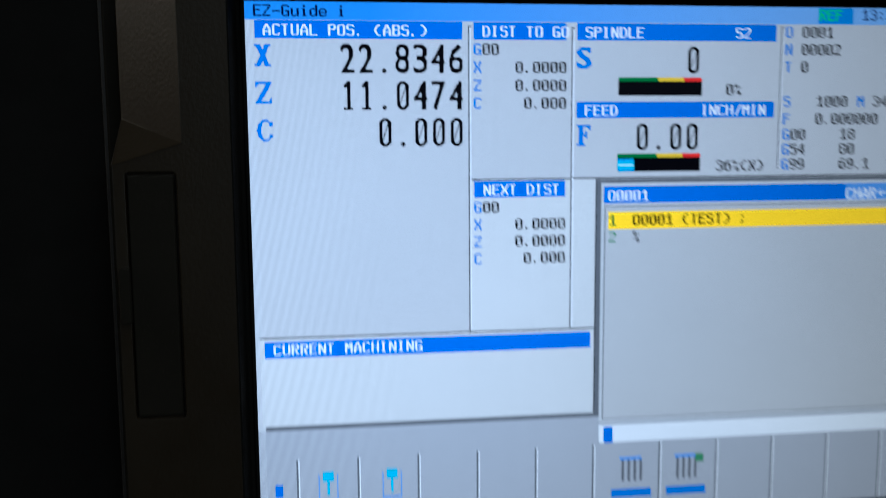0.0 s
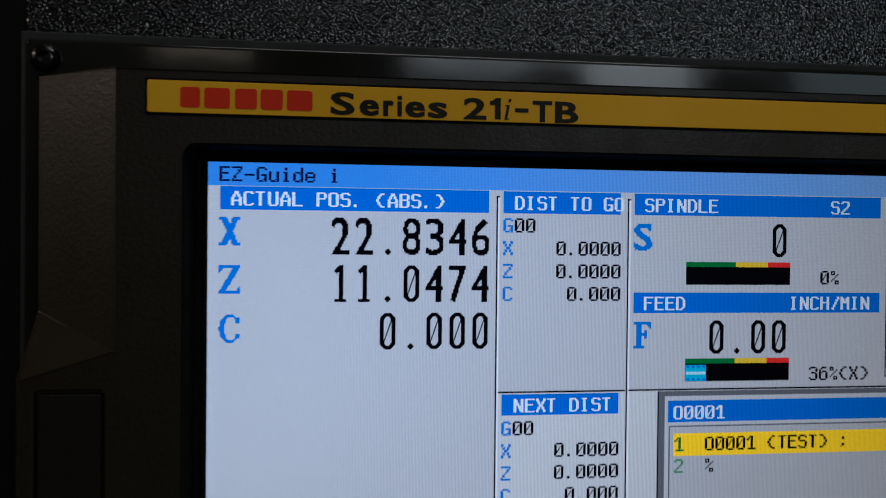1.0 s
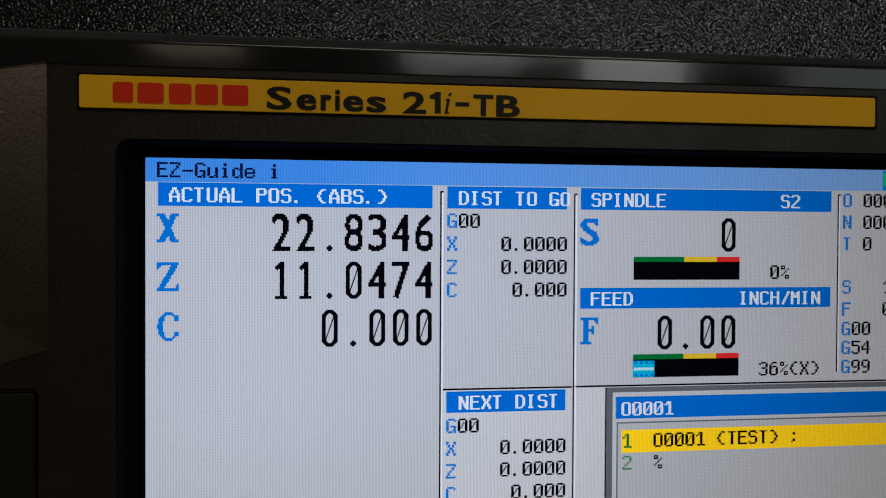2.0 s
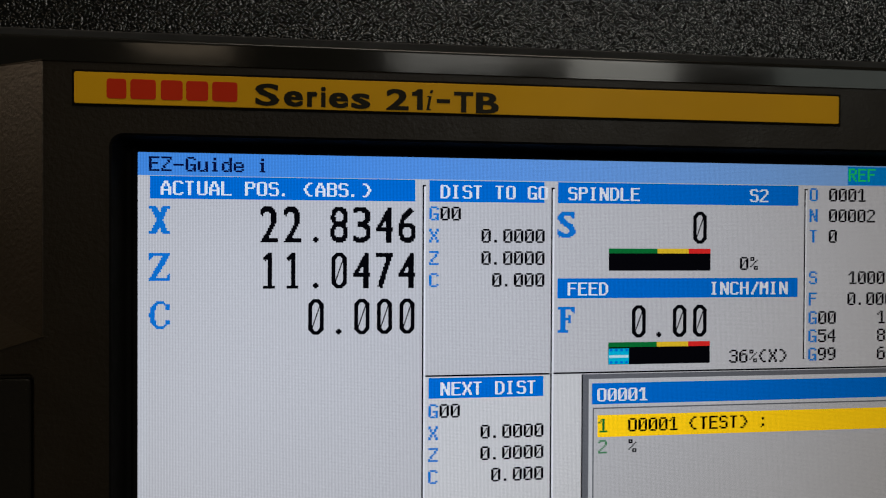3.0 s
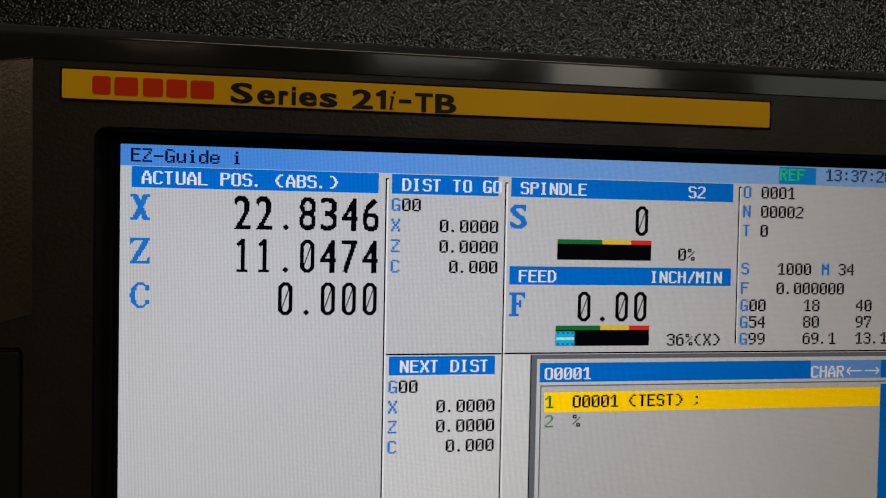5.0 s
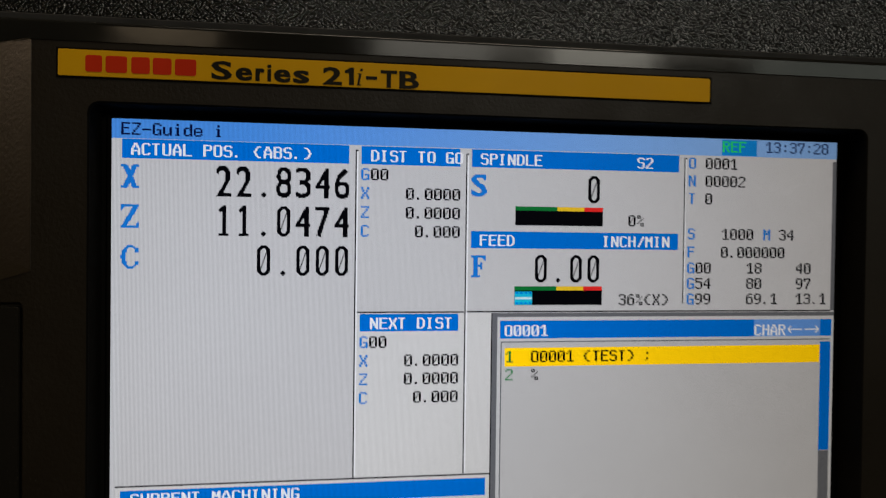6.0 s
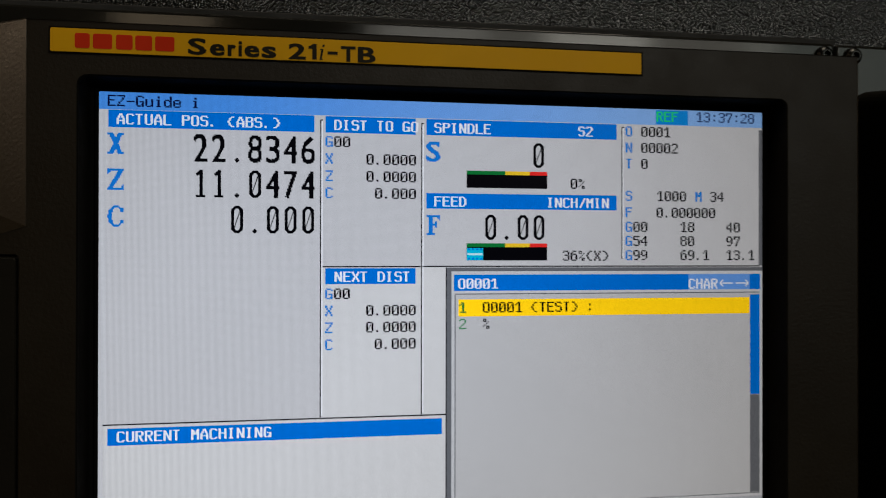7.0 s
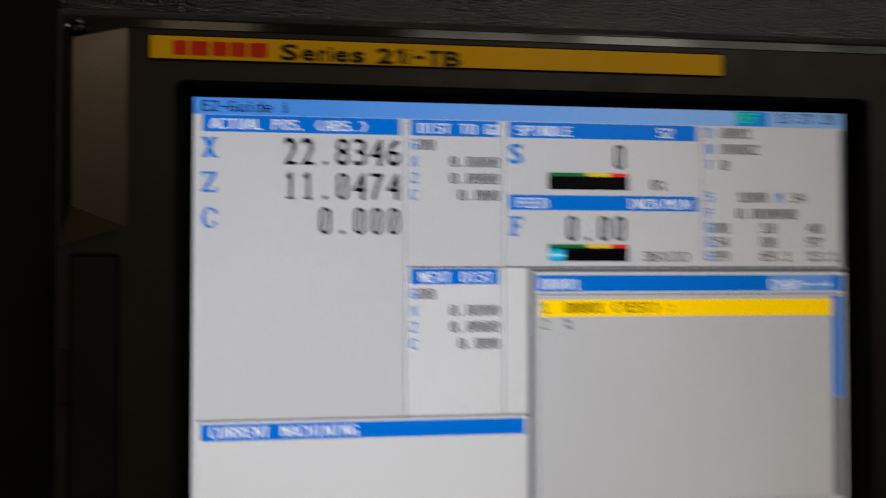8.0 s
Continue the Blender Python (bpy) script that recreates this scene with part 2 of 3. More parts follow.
def housing_mesh():
    bm = bmesh.new()
    p0 = bm.verts.new((NECK, FRONT, TOP))
    p1 = bm.verts.new((RIGHT, FRONT, TOP))
    p2 = bm.verts.new((RIGHT, FRONT, BOTTOM))
    p3 = bm.verts.new((LEFT, FRONT, BOTTOM))
    c = bm.verts.new((LEFT, FRONT, 1.3335))
    a = bm.verts.new((NECK, FRONT, 1.3393))
    t = bm.verts.new((LEFT, 0.0030, TOP))
    b = bm.verts.new((LEFT, 0.0030, 1.3463))
    k0, k1 = bm.verts.new((LEFT, BACK, TOP)), bm.verts.new((RIGHT, BACK, TOP))
    k2, k3 = bm.verts.new((RIGHT, BACK, BOTTOM)), bm.verts.new((LEFT, BACK, BOTTOM))
    outer = [p0, p1, p2, p3, c, a]
    edges = [bm.edges.new((u, v)) for u, v in zip(outer, outer[1:] + outer[:1])]
    hole = ring(bm, round_rect(*OPEN, 0.0030), FRONT)
    pocket = ring(bm, round_rect(*DOOR, 0.0008, 2), FRONT)
    rim = []
    for loop in (hole, pocket):
        made = [bm.edges.new((u, v)) for u, v in zip(loop, loop[1:] + loop[:1])]
        rim += made
    bmesh.ops.triangle_fill(bm, edges=edges + rim, use_beauty=True, use_dissolve=False)
    # facet beside the neck, and the small slope below it
    bm.faces.new((p0, a, b, t))
    bm.faces.new((a, c, b))
    bm.faces.new((t, b, c, p3, k3, k0))
    bm.faces.new((p0, t, k0, k1, p1))
    bm.faces.new((p1, k1, k2, p2))
    bm.faces.new((p2, k2, k3, p3))
    floor_ring = ring(bm, round_rect(*DOOR, 0.0008, 2), FRONT + 0.0024)
    bridge(bm, pocket, floor_ring)
    bm.faces.new(floor_ring)
    bm.normal_update()
    sharp = [e for e in bm.edges if len(e.link_faces) == 2 and e.calc_face_angle(0) > radians(18)
             and all(abs(v.co.y - BACK) > 1e-5 for v in e.verts) and e.calc_length() > 0.003]
    bmesh.ops.bevel(bm, geom=sharp, offset=0.00045, segments=2, affect="EDGES", profile=0.5, clamp_overlap=True)
    return bm


part("housing", housing_mesh(), housing_paint, unit, "dark grey painted housing with a chamfered neck")
part("flange", box(-0.1500, 0.1463, BACK, 0.0224, 1.1700, 1.4090, 0.00118, 8), flange_paint, unit, "semi-gloss dark grey mounting flange")
# thin black strip standing out round the flange
part("flange_rim", box(-0.1512, 0.1475, 0.0214, 0.0227, 1.1680, 1.4108, 0.0004), rim_black, unit, "thin black strip round the flange")

door = part("card_door", loft([
    (round_rect(DOOR[0] + 0.0005, DOOR[1] - 0.0008, DOOR[2] + 0.0006, DOOR[3] - 0.0009, 0.0008, 3), FRONT + 0.0023),
    (round_rect(DOOR[0] + 0.0005, DOOR[1] - 0.0008, DOOR[2] + 0.0006, DOOR[3] - 0.0009, 0.0008, 3), FRONT + 0.0005),
    (round_rect(DOOR[0] + 0.0008, DOOR[1] - 0.0011, DOOR[2] + 0.0009, DOOR[3] - 0.0012, 0.0006, 3), FRONT + 0.0002),
]), door_paint, unit, "small closed dark grey card slot door")


def screw_mesh(r=0.0033, h=0.0026):
    """A button head with a hexagon socket, its axis along -y."""
    bm = bmesh.new()
    n = 24
    rings = []
    for rr, yy in ((r, 0.0), (r, -h * 0.25), (r * 0.94, -h * 0.52), (r * 0.80, -h * 0.78), (r * 0.62, -h * 0.94), (r * 0.50, -h)):
        rings.append([bm.verts.new((rr * math.cos(2 * math.pi * k / n), yy, rr * math.sin(2 * math.pi * k / n))) for k in range(n)])

    def hexagon(k):
        a = 2 * math.pi * k / n
        return r * 0.40 / math.cos((a % (math.pi / 3)) - math.pi / 6)
    for yy in (-h, -h * 0.35):
        rings.append([bm.verts.new((hexagon(k) * math.cos(2 * math.pi * k / n), yy, hexagon(k) * math.sin(2 * math.pi * k / n))) for k in range(n)])
    for a, b in zip(rings, rings[1:]):
        bridge(bm, a, b)
    bm.faces.new(rings[-1])
    bm.faces.new(rings[0])
    return bm


def screw(x, z, parent, turn):
    ob = part("screw", screw_mesh(), screw_steel, parent, "black socket-head mounting screw")
    ob.matrix_basis = pose(x, BACK, z, 0, turn, 0)
    return ob


screw(-0.1450, 1.4042, unit, 10)
screw(0.1417, 1.4044, unit, 35)

# ---- keypad unit beside it ----
keypad = tagged(new("keypad_unit"), "dark grey keypad unit mounted beside the display", "keypad unit")
part("flange", box(0.1468, 0.4600, BACK, 0.0224, 1.1700, 1.4088, 0.00118, 8), flange_paint, keypad, "semi-gloss dark grey mounting flange")
part("body", loft([
    (round_rect(0.1552, 0.4480, 1.1830, 1.3918, 0.0050), BACK),
    (round_rect(0.1530, 0.4495, 1.1815, 1.3885, 0.0055), -0.0040),
    (round_rect(0.1526, 0.4495, 1.1815, 1.3862, 0.0045), -0.0094),
    (round_rect(0.1532, 0.4488, 1.1822, 1.3856, 0.0045), FRONT),
]), keypad_paint, keypad, "raised dark grey keypad body with rounded corners")
screw(0.1534, 1.4044, keypad, 50)

# ---- lettering ----
GLYPHS = {}


def glyph(char, bold=0.0):
    """Outline of one character of the built-in font, filled: verts and faces, and its extent."""
    key = (char, bold)
    if key not in GLYPHS:
        curve = bpy.data.curves.new("glyph", "FONT")
        curve.body, curve.size, curve.offset, curve.resolution_u = char, 1.0, bold, 3
        ob = new("glyph", curve)
        me = ob.evaluated_get(bpy.context.evaluated_depsgraph_get()).to_mesh()
        verts = [(v.co.x, v.co.y) for v in me.vertices]
        faces = [tuple(f.vertices) for f in me.polygons]
        bpy.data.objects.remove(ob)
        bpy.data.curves.remove(curve)
        xs, ys = [v[0] for v in verts], [v[1] for v in verts]
        GLYPHS[key] = (verts, faces, min(xs), max(xs), min(ys), max(ys))
    return GLYPHS[key]


PITCH = 0.00033


def lcd(column, row):
    return -0.1056 + column * PITCH, 1.3792 - row * PITCH


def cell_quad(bm, c0, c1, r0, r1, y):
    (x0, z1), (x1, z0) = lcd(c0, r0), lcd(c1, r1)
    bm.faces.new([bm.verts.new((x, y, z)) for x, z in ((x0, z0), (x1, z0), (x1, z1), (x0, z1))])


def cell_line(bm, ca, ra, cb, rb, width, y):
    """A slanted bar between two cells."""
    dx, dy = cb - ca, rb - ra
    size = math.hypot(dx, dy)
    nx, ny = -dy / size * width / 2, dx / size * width / 2
    corners = [lcd(ca + nx, ra + ny), lcd(cb + nx, rb + ny), lcd(cb - nx, rb - ny), lcd(ca - nx, ra - ny)]
    bm.faces.new([bm.verts.new((x, y, z)) for x, z in corners])


Y_PANEL, Y_BAR, Y_MARK, Y_TEXT = -0.00006, -0.00012, -0.00018, -0.00026
NARROW = ".:;i()1I/-%"


def cell_text(bm, text, column, base, cell=8.0, wide=6.6, cap=9.4, bold=0.004, serif=False, stroke=1.3, strike=0.42):
    """Characters one to a cell on the display, from a column and a base row."""
    high = glyph("H", bold)
    scale_y = cap / (high[5] - high[4])
    wide = wide - 2 * strike
    scale_x = wide / (high[3] - high[2])
    for k, char in enumerate(text):
        if char == " ":
            continue
        if char == ".":
            # a round dot, low in its cell
            dot, mid_x = 0.17 * wide, column + k * cell + wide * (0.55 if cell > 10 else 0.32)
            bm.faces.new([bm.verts.new((lcd(mid_x + dot * math.cos(a), 0)[0], Y_TEXT, lcd(0, base - dot + dot * math.sin(a))[1]))
                          for a in (2 * math.pi * i / 10 for i in range(10))])
            continue
        verts, faces, x0, x1, y0, y1 = glyph(char, -0.006 if char in "MW" else bold)
        left = column + k * cell + strike
        flat = char in NARROW
        sx = scale_x if flat else wide / (x1 - x0)
        if char == "%":
            sx = wide * 1.05 / (x1 - x0)
        if char == "-":
            sx = wide * 0.95 / (x1 - x0)
        shift = left + (wide / 2 - sx * (x0 + x1) / 2 if flat else -sx * x0)
        sy, up = scale_y, 0.0
        if char not in NARROW and char not in "ude" and char.isalnum():
            sy, up = cap / (y1 - y0), y0
        if char in "()":
            sy, up = cap * 1.04 / (y1 - y0), y0
        fat = strike * (0.4 if char in "MNW" else 0.7 if char == "%" else 1.0)
        for side, depth in ((-fat, 0.0), (fat, 0.00001)):
            made = []
            for x, y in verts:
                if char in "03689":
                    # squarer bowls, as on a cell display
                    u = (2 * x - x0 - x1) / (x1 - x0)
                    x = (x0 + x1) / 2 + math.copysign(abs(u) ** 0.72, u) * (x1 - x0) / 2
                px, pz = lcd(shift + sx * x + side, base - sy * (y - up))
                made.append(bm.verts.new((px, Y_TEXT - depth, pz)))
            for face in faces:
                bm.faces.new([made[i] for i in face])
        mid = left + wide / 2
        if char == "0":
            cell_line(bm, left + wide * 0.24, base - cap * 0.16, left + wide * 0.76, base - cap * 0.84, stroke * 0.8, Y_TEXT - 0.00003)
        if char in "I1":
            cell_quad(bm, mid - wide * 0.36, mid + wide * 0.36, base - stroke, base, Y_TEXT - 0.00003)
        if char == "1":
            cell_line(bm, mid - wide * 0.30, base - cap * 0.80, mid + stroke * 0.3, base - cap + stroke * 0.4, stroke, Y_TEXT - 0.00004)
        if char == "I":
            cell_quad(bm, mid - wide * 0.36, mid + wide * 0.36, base - cap, base - cap + stroke, Y_TEXT - 0.00003)
        if char == "i":
            cell_quad(bm, mid - wide * 0.36, mid + wide * 0.36, base - stroke, base, Y_TEXT - 0.00003)
            cell_quad(bm, mid - wide * 0.36, mid, base - cap * 0.72, base - cap * 0.72 + stroke, Y_TEXT - 0.00003)
        if serif:
            feet = {"X": ((0.10, 0), (0.90, 0), (0.10, 1), (0.90, 1)), "F": ((0.14, 0), (0.14, 1))}.get(char, ())
            for fx, top in feet:
                row = base - cap if top else base - 1.6
                cell_quad(bm, left + wide * fx - 2.6, left + wide * fx + 2.6, row, row + 1.6, Y_TEXT - 0.00003)
            ticks = {"Z": ((0.02, 1), (0.98, 0)), "C": ((0.94, 1), (0.94, 0)), "S": ((0.92, 1), (0.06, 0)), "F": ((0.98, 1),)}.get(char, ())
            for fx, top in ticks:
                row = base - cap if top else base - 5.0
                cell_quad(bm, left + wide * fx - 0.9, left + wide * fx + 0.9, row, row + 5.0, Y_TEXT - 0.00003)


display = part("display", loft([
    (round_rect(-0.1056, 0.1056, 1.2208, 1.3792, 0.0002, 1), 0.0),
    (round_rect(-0.1056, 0.1056, 1.2208, 1.3792, 0.0002, 1), 0.0030),
]), PAGE, unit, "lit colour screen of position readouts")


def gasket_mesh():
    bm = bmesh.new()
    x0, x1, z0, z1 = OPEN
    rings = [ring(bm, round_rect(*OPEN, 0.0030), FRONT), ring(bm, round_rect(x0 + 0.0004, x1 - 0.0004, z0 + 0.0004, z1 - 0.0004, 0.0028), FRONT + 0.0005),
             ring(bm, round_rect(x0 + 0.0016, x1 - 0.0010, z0 + 0.0012, z1 - 0.0010, 0.0022), 0.0002),
             ring(bm, round_rect(-0.1057, 0.1058, 1.2206, 1.3793, 0.0006), -0.0003), ring(bm, round_rect(-0.1057, 0.1058, 1.2206, 1.3793, 0.0006), 0.0030)]
    for a, b in zip(rings, rings[1:]):
        bridge(bm, a, b)
    return bm


part("screen_surround", gasket_mesh(), gasket_black, unit, "black surround round the screen")


def on_screen(name, material, quads, y, label=""):
    bm = bmesh.new()
    for c0, c1, r0, r1 in quads:
        cell_quad(bm, c0, c1, r0, r1, y)
    return part(name, bm, material, display, label)


CELL_FONT = {  # ten rows of six cells, two hexadecimal digits to a row
    "0": "1e21212121212121211e", "1": "0c14240404040404041f", "2": "1e21010102040810203f", "3": "1e2101010e010101211e",
    "4": "02060a1222223f020202", "5": "3f20203e01010101211e", "6": "0e10202e31212121211e", "7": "3f212102020404080808",
    "8": "1e2121211e212121211e", "9": "1e212121231d0101021c", "A": "0c0c121221213f212121", "B": "3e2121213e212121213e",
    "C": "1e21202020202020211e", "D": "3c22212121212121223c", "E": "3f2020203e202020203f", "F": "3f2020203e2020202020",
    "G": "1e21202020272121231d", "H": "212121213f2121212121", "I": "1e0c0c0c0c0c0c0c0c1e", "L": "2020202020202020203f",
    "M": "2133332d2d2121212121", "N": "21313129292525232321", "O": "1e21212121212121211e", "P": "3e2121213e2020202020",
    "R": "3e2121213e2424222221", "S": "1e2120201e010101211e", "T": "3f0c0c0c0c0c0c0c0c0c", "U": "2121212121212121211e",
    "X": "212112120c0c12122121", "Z": "3f01020204081010203f", "u": "0000002121212121231d", "d": "0101011d23212121231d",
    "e": "0000001e21213f20211e", "i": "0c0c001c0c0c0c0c0c1e", "-": "00000000003f00000000", "(": "06081010202010100806",
    ")": "18040202010102020418", "/": "01010202040408081010", "%": "38283902040810270507", ":": "00000c0c0000000c0c00",
    ";": "00000c0c0000000c0c10", ".": "00000000000000001818",
}


def cell_mesh(bm, filled, column, base, step, high, spread):
    """The lit cells of one character as one sheet with stepped edges. spread: how far light widens its stems."""
    rows, columns = len(filled), len(filled[0])
    made = {}

    def lit_at(r, c):
        return 0 <= r < rows and 0 <= c < columns and filled[r][c]

    def corner(r, c):
        if (r, c) not in made:
            before, after = lit_at(r - 1, c - 1) or lit_at(r, c - 1), lit_at(r - 1, c) or lit_at(r, c)
            above, below = lit_at(r - 1, c - 1) or lit_at(r - 1, c), lit_at(r, c - 1) or lit_at(r, c)
            x, z = lcd(column + c * step + spread * (before - after), base - (rows - r) * high + 0.4 * spread * (above - below))
            made[r, c] = bm.verts.new((x, Y_TEXT, z))
        return made[r, c]

    for r in range(rows):
        for c in range(columns):
            if filled[r][c]:
                bm.faces.new((corner(r + 1, c), corner(r + 1, c + 1), corner(r, c + 1), corner(r, c)))


def small_cells(bm, char, column, base, wide, cap, bold):
    """One character of the cell font. bold: stems are two cells wide."""
    filled = []
    for k in range(0, 20, 2):
        bits = int(CELL_FONT[char][k:k + 2], 16)
        line = [bool(bits >> (5 - c) & 1) for c in range(6)] + [False]
        if bold and char not in "IT.:;":
            line = [line[c] or (c > 0 and line[c - 1]) for c in range(7)]
        filled.append(line)
    cell_mesh(bm, filled, column + (0 if bold else 0.2), base, wide / 7.0, cap / 10.0, 0.0 if bold or char in "ITi.:;" else 0.12 if char == "%" else 0.47)
    if char == "0":
        stem = 1.0 if bold else 0.2
        cell_line(bm, column + 1.0 + stem, base - 2.2, column + 4.2 + stem, base - cap + 2.2, 0.75, Y_TEXT)


def big_cells(bm, outline, column, base, columns, rows):
    """Fills the whole cells that an outline covers, in steps as a cell display does."""
    tris = np.array([[((l.vert.co.x + 0.1056) / PITCH - column, (1.3792 - l.vert.co.z) / PITCH - base) for l in tri] for tri in outline.calc_loop_triangles()])
    a, b, c = tris[:, None, 0], tris[:, None, 1], tris[:, None, 2]
    cx, cy = np.meshgrid(np.arange(-1, columns) + 0.5, np.arange(-rows, 0) + 0.5)
    p = np.stack([cx.ravel(), cy.ravel()], 1)[None]

    def side(u, v):
        return (v[..., 0] - u[..., 0]) * (p[..., 1] - u[..., 1]) - (v[..., 1] - u[..., 1]) * (p[..., 0] - u[..., 0])

    s0, s1, s2 = side(a, b), side(b, c), side(c, a)
    inside = ((s0 >= 0) & (s1 >= 0) & (s2 >= 0)) | ((s0 <= 0) & (s1 <= 0) & (s2 <= 0))
    cell_mesh(bm, inside.any(axis=0).reshape(cx.shape).tolist(), column - 1, base, 1.0, 1.0, 0.0)


def axis_outline(bm, char, column, base, cap=19.2):
    """Slab letters of the axis names, nineteen cells high, and the tall chamfered nought."""
    top = 19 - round(cap)

    def fill(*points):
        bm.faces.new([bm.verts.new((lcd(column + x, 0)[0], Y_TEXT, lcd(0, base - 19 + y)[1])) for x, y in points])

    def bar(x0, x1, y0, y1):
        fill((x0, y0), (x1, y0), (x1, y1), (x0, y1))

    if char == "F":
        bar(3, 6.6, 0, 19)
        bar(0.6, 9, 17.4, 19)
        bar(0.6, 14, 0, 1.6)
        fill((10.5, 1.6), (14, 1.6), (14, 5.6))
        bar(6.4, 9.6, 8.4, 10)
        bar(9.2, 10.7, 6.4, 12)
    elif char == "0":
        def ring_points(x0, x1, y0, y1, cut_x, cut_y):
            return ((x0 + cut_x, y0), (x1 - cut_x, y0), (x1, y0 + cut_y), (x1, y1 - cut_y), (x1 - cut_x, y1), (x0 + cut_x, y1), (x0, y1 - cut_y), (x0, y0 + cut_y))

        outer, inner = ring_points(0.9, 11.7, top, 19, 3.4, 3.4), ring_points(3.7, 8.9, top + 2.6, 16.4, 1.7, 2.4)
        for k in range(8):
            fill(outer[k], outer[(k + 1) % 8], inner[(k + 1) % 8], inner[k])
        fill((3.7, 12.8), (3.7, 15.4), (8.9, top + 6.2), (8.9, top + 3.6))
    elif char == "Z":
        bar(0.5, 14, 0, 1.7)
        bar(0.5, 14, 17.3, 19)
        fill((9.6, 1.6), (14, 1.6), (4.8, 17.4), (0.4, 17.4))
        fill((0.5, 1.6), (3.4, 1.6), (0.5, 5.4))
        fill((14, 17.4), (10.8, 17.4), (14, 13.4))
    elif char == "C":
        def rim(k, x, rx, ry):
            a = radians(38 + 284 * k / 24)
            return x + rx * math.cos(a), 9.5 - ry * math.sin(a)

        for k in range(24):
            fill(rim(k, 7.4, 7.0, 9.5), rim(k + 1, 7.4, 7.0, 9.5), rim(k + 1, 8.3, 4.4, 7.9), rim(k, 8.3, 4.4, 7.9))
        bar(10.6, 14, 2.4, 6)
        bar(11.4, 13.6, 13.4, 16)
    else:
        fill((0.9, 0), (5.2, 0), (13.4, 19), (9.1, 19))
        fill((13.4, 0), (9.1, 0), (0.9, 19), (5.2, 19))
        for x0 in (0.2, 9.0):
            bar(x0, x0 + 5.2, 0, 1.6)
            bar(x0, x0 + 5.2, 17.4, 19)


def screen_text(name, material, text, column, base, **style):
    """Each character a piece of its own on the display."""
    cell = style.get("cell", 8.0)
    for k, char in enumerate(text):
        if char != " ":
            bm = bmesh.new()
            if cell > 10:
                outline = bmesh.new()
                if char == "0":
                    axis_outline(bm, char, column + k * cell, base, style["cap"])
                    outline.free()
                    part(name + "_digit", bm, material, display)
                    continue
                if char in "XZFC":
                    axis_outline(outline, char, column + k * cell, base)
                else:
                    cell_text(outline, char, column + k * cell, base, **style)
                big_cells(bm, outline, column + k * cell, base, 16, 27)
                outline.free()
            else:
                small_cells(bm, char, column + k * cell, base, 7.0, 9.6, "strike" in style)
            part(name + ("_digit" if char.isdigit() else "_letter" if char.isalpha() else "_mark"), bm, material, display)


# panels
on_screen("title_bar", TITLE, [(0, 640, 0, 15.6)], Y_PANEL, "pale blue title strip")
on_screen("side_strip", WINDOW_EDGE, [(0, 6.5, 15.6, 480)], Y_PANEL)
on_screen("machining_panel", PANEL, [(4, 313, 297.4, 378.5)], Y_PANEL)
on_screen("next_panel", PANEL, [(196, 288.8, 157, 295.5), (291, 314, 157, 295.5)], Y_PANEL)
on_screen("panel_border", SHADE, [(6.5, 316, 378.5, 382.5)], Y_PANEL)
on_screen("page_border", SHADE, [(636.2, 640, 18, 155.5)], Y_PANEL)
on_screen("key_strip", KEY_GREY, [(0, 319, 382.5, 480), (319, 640, 388.5, 480)], Y_PANEL, "grey strip of soft key fields")
on_screen("window_frame", SHADE, [(314, 640, 157, 160.6), (314, 318.6, 160.6, 382.5)], Y_PANEL)
on_screen("editor_window", WINDOW_EDGE, [(318.6, 640, 160.6, 388.5)], Y_BAR, "grey program window")
on_screen("editor_field", WINDOW, [(322.6, 637, 182.8, 385)], Y_MARK)
on_screen("field_line", SHADE, [(321.6, 637, 181.8, 182.8), (321.6, 322.6, 181.8, 385.4), (322.6, 637, 385, 385.8)], Y_MARK)
on_screen("input_line", WHITE, [(319, 640, 391.5, 408.8)], Y_BAR, "white entry line")
on_screen("input_cursor", BLUE, [(323.6, 332.6, 393.2, 408.8)], Y_MARK)

# heading bars
for name, box_cells in (("position_bar", (8, 189.2, 16, 31.4)), ("distance_bar", (199.4, 284, 16.2, 31.4)), ("spindle_bar", (294.2, 484, 16.2, 31.4)),
                        ("feed_bar", (294.2, 484, 86.4, 101)), ("next_bar", (199.4, 284, 156.9 + 0.6, 172.2)), ("machining_bar", (8, 309.4, 299.8, 314.9)),
                        ("window_bar", (321, 559.5, 163.8, 179.3)), ("window_button", (626.2, 637.6, 163.8, 179.3))):
    on_screen(name, BLUE, [box_cells], Y_MARK)
on_screen("mode_box", AZURE, [(525, 559.2, 0.8, 15)], Y_MARK)
on_screen("mode_field", SOFT_BLUE, [(559.5, 626.2, 163.8, 179.3)], Y_MARK)
on_screen("program_line", YELLOW, [(325.3, 625.8, 187.4, 203.7)], Y_MARK - 0.00003, "yellow highlighted program line")
on_screen("scroll_track", SHADE, [(626.4, 637, 286, 384.5)], Y_MARK - 0.00003)
on_screen("scroll_thumb", BLUE, [(626.4, 637, 184.6, 285.6)], Y_MARK - 0.00003)

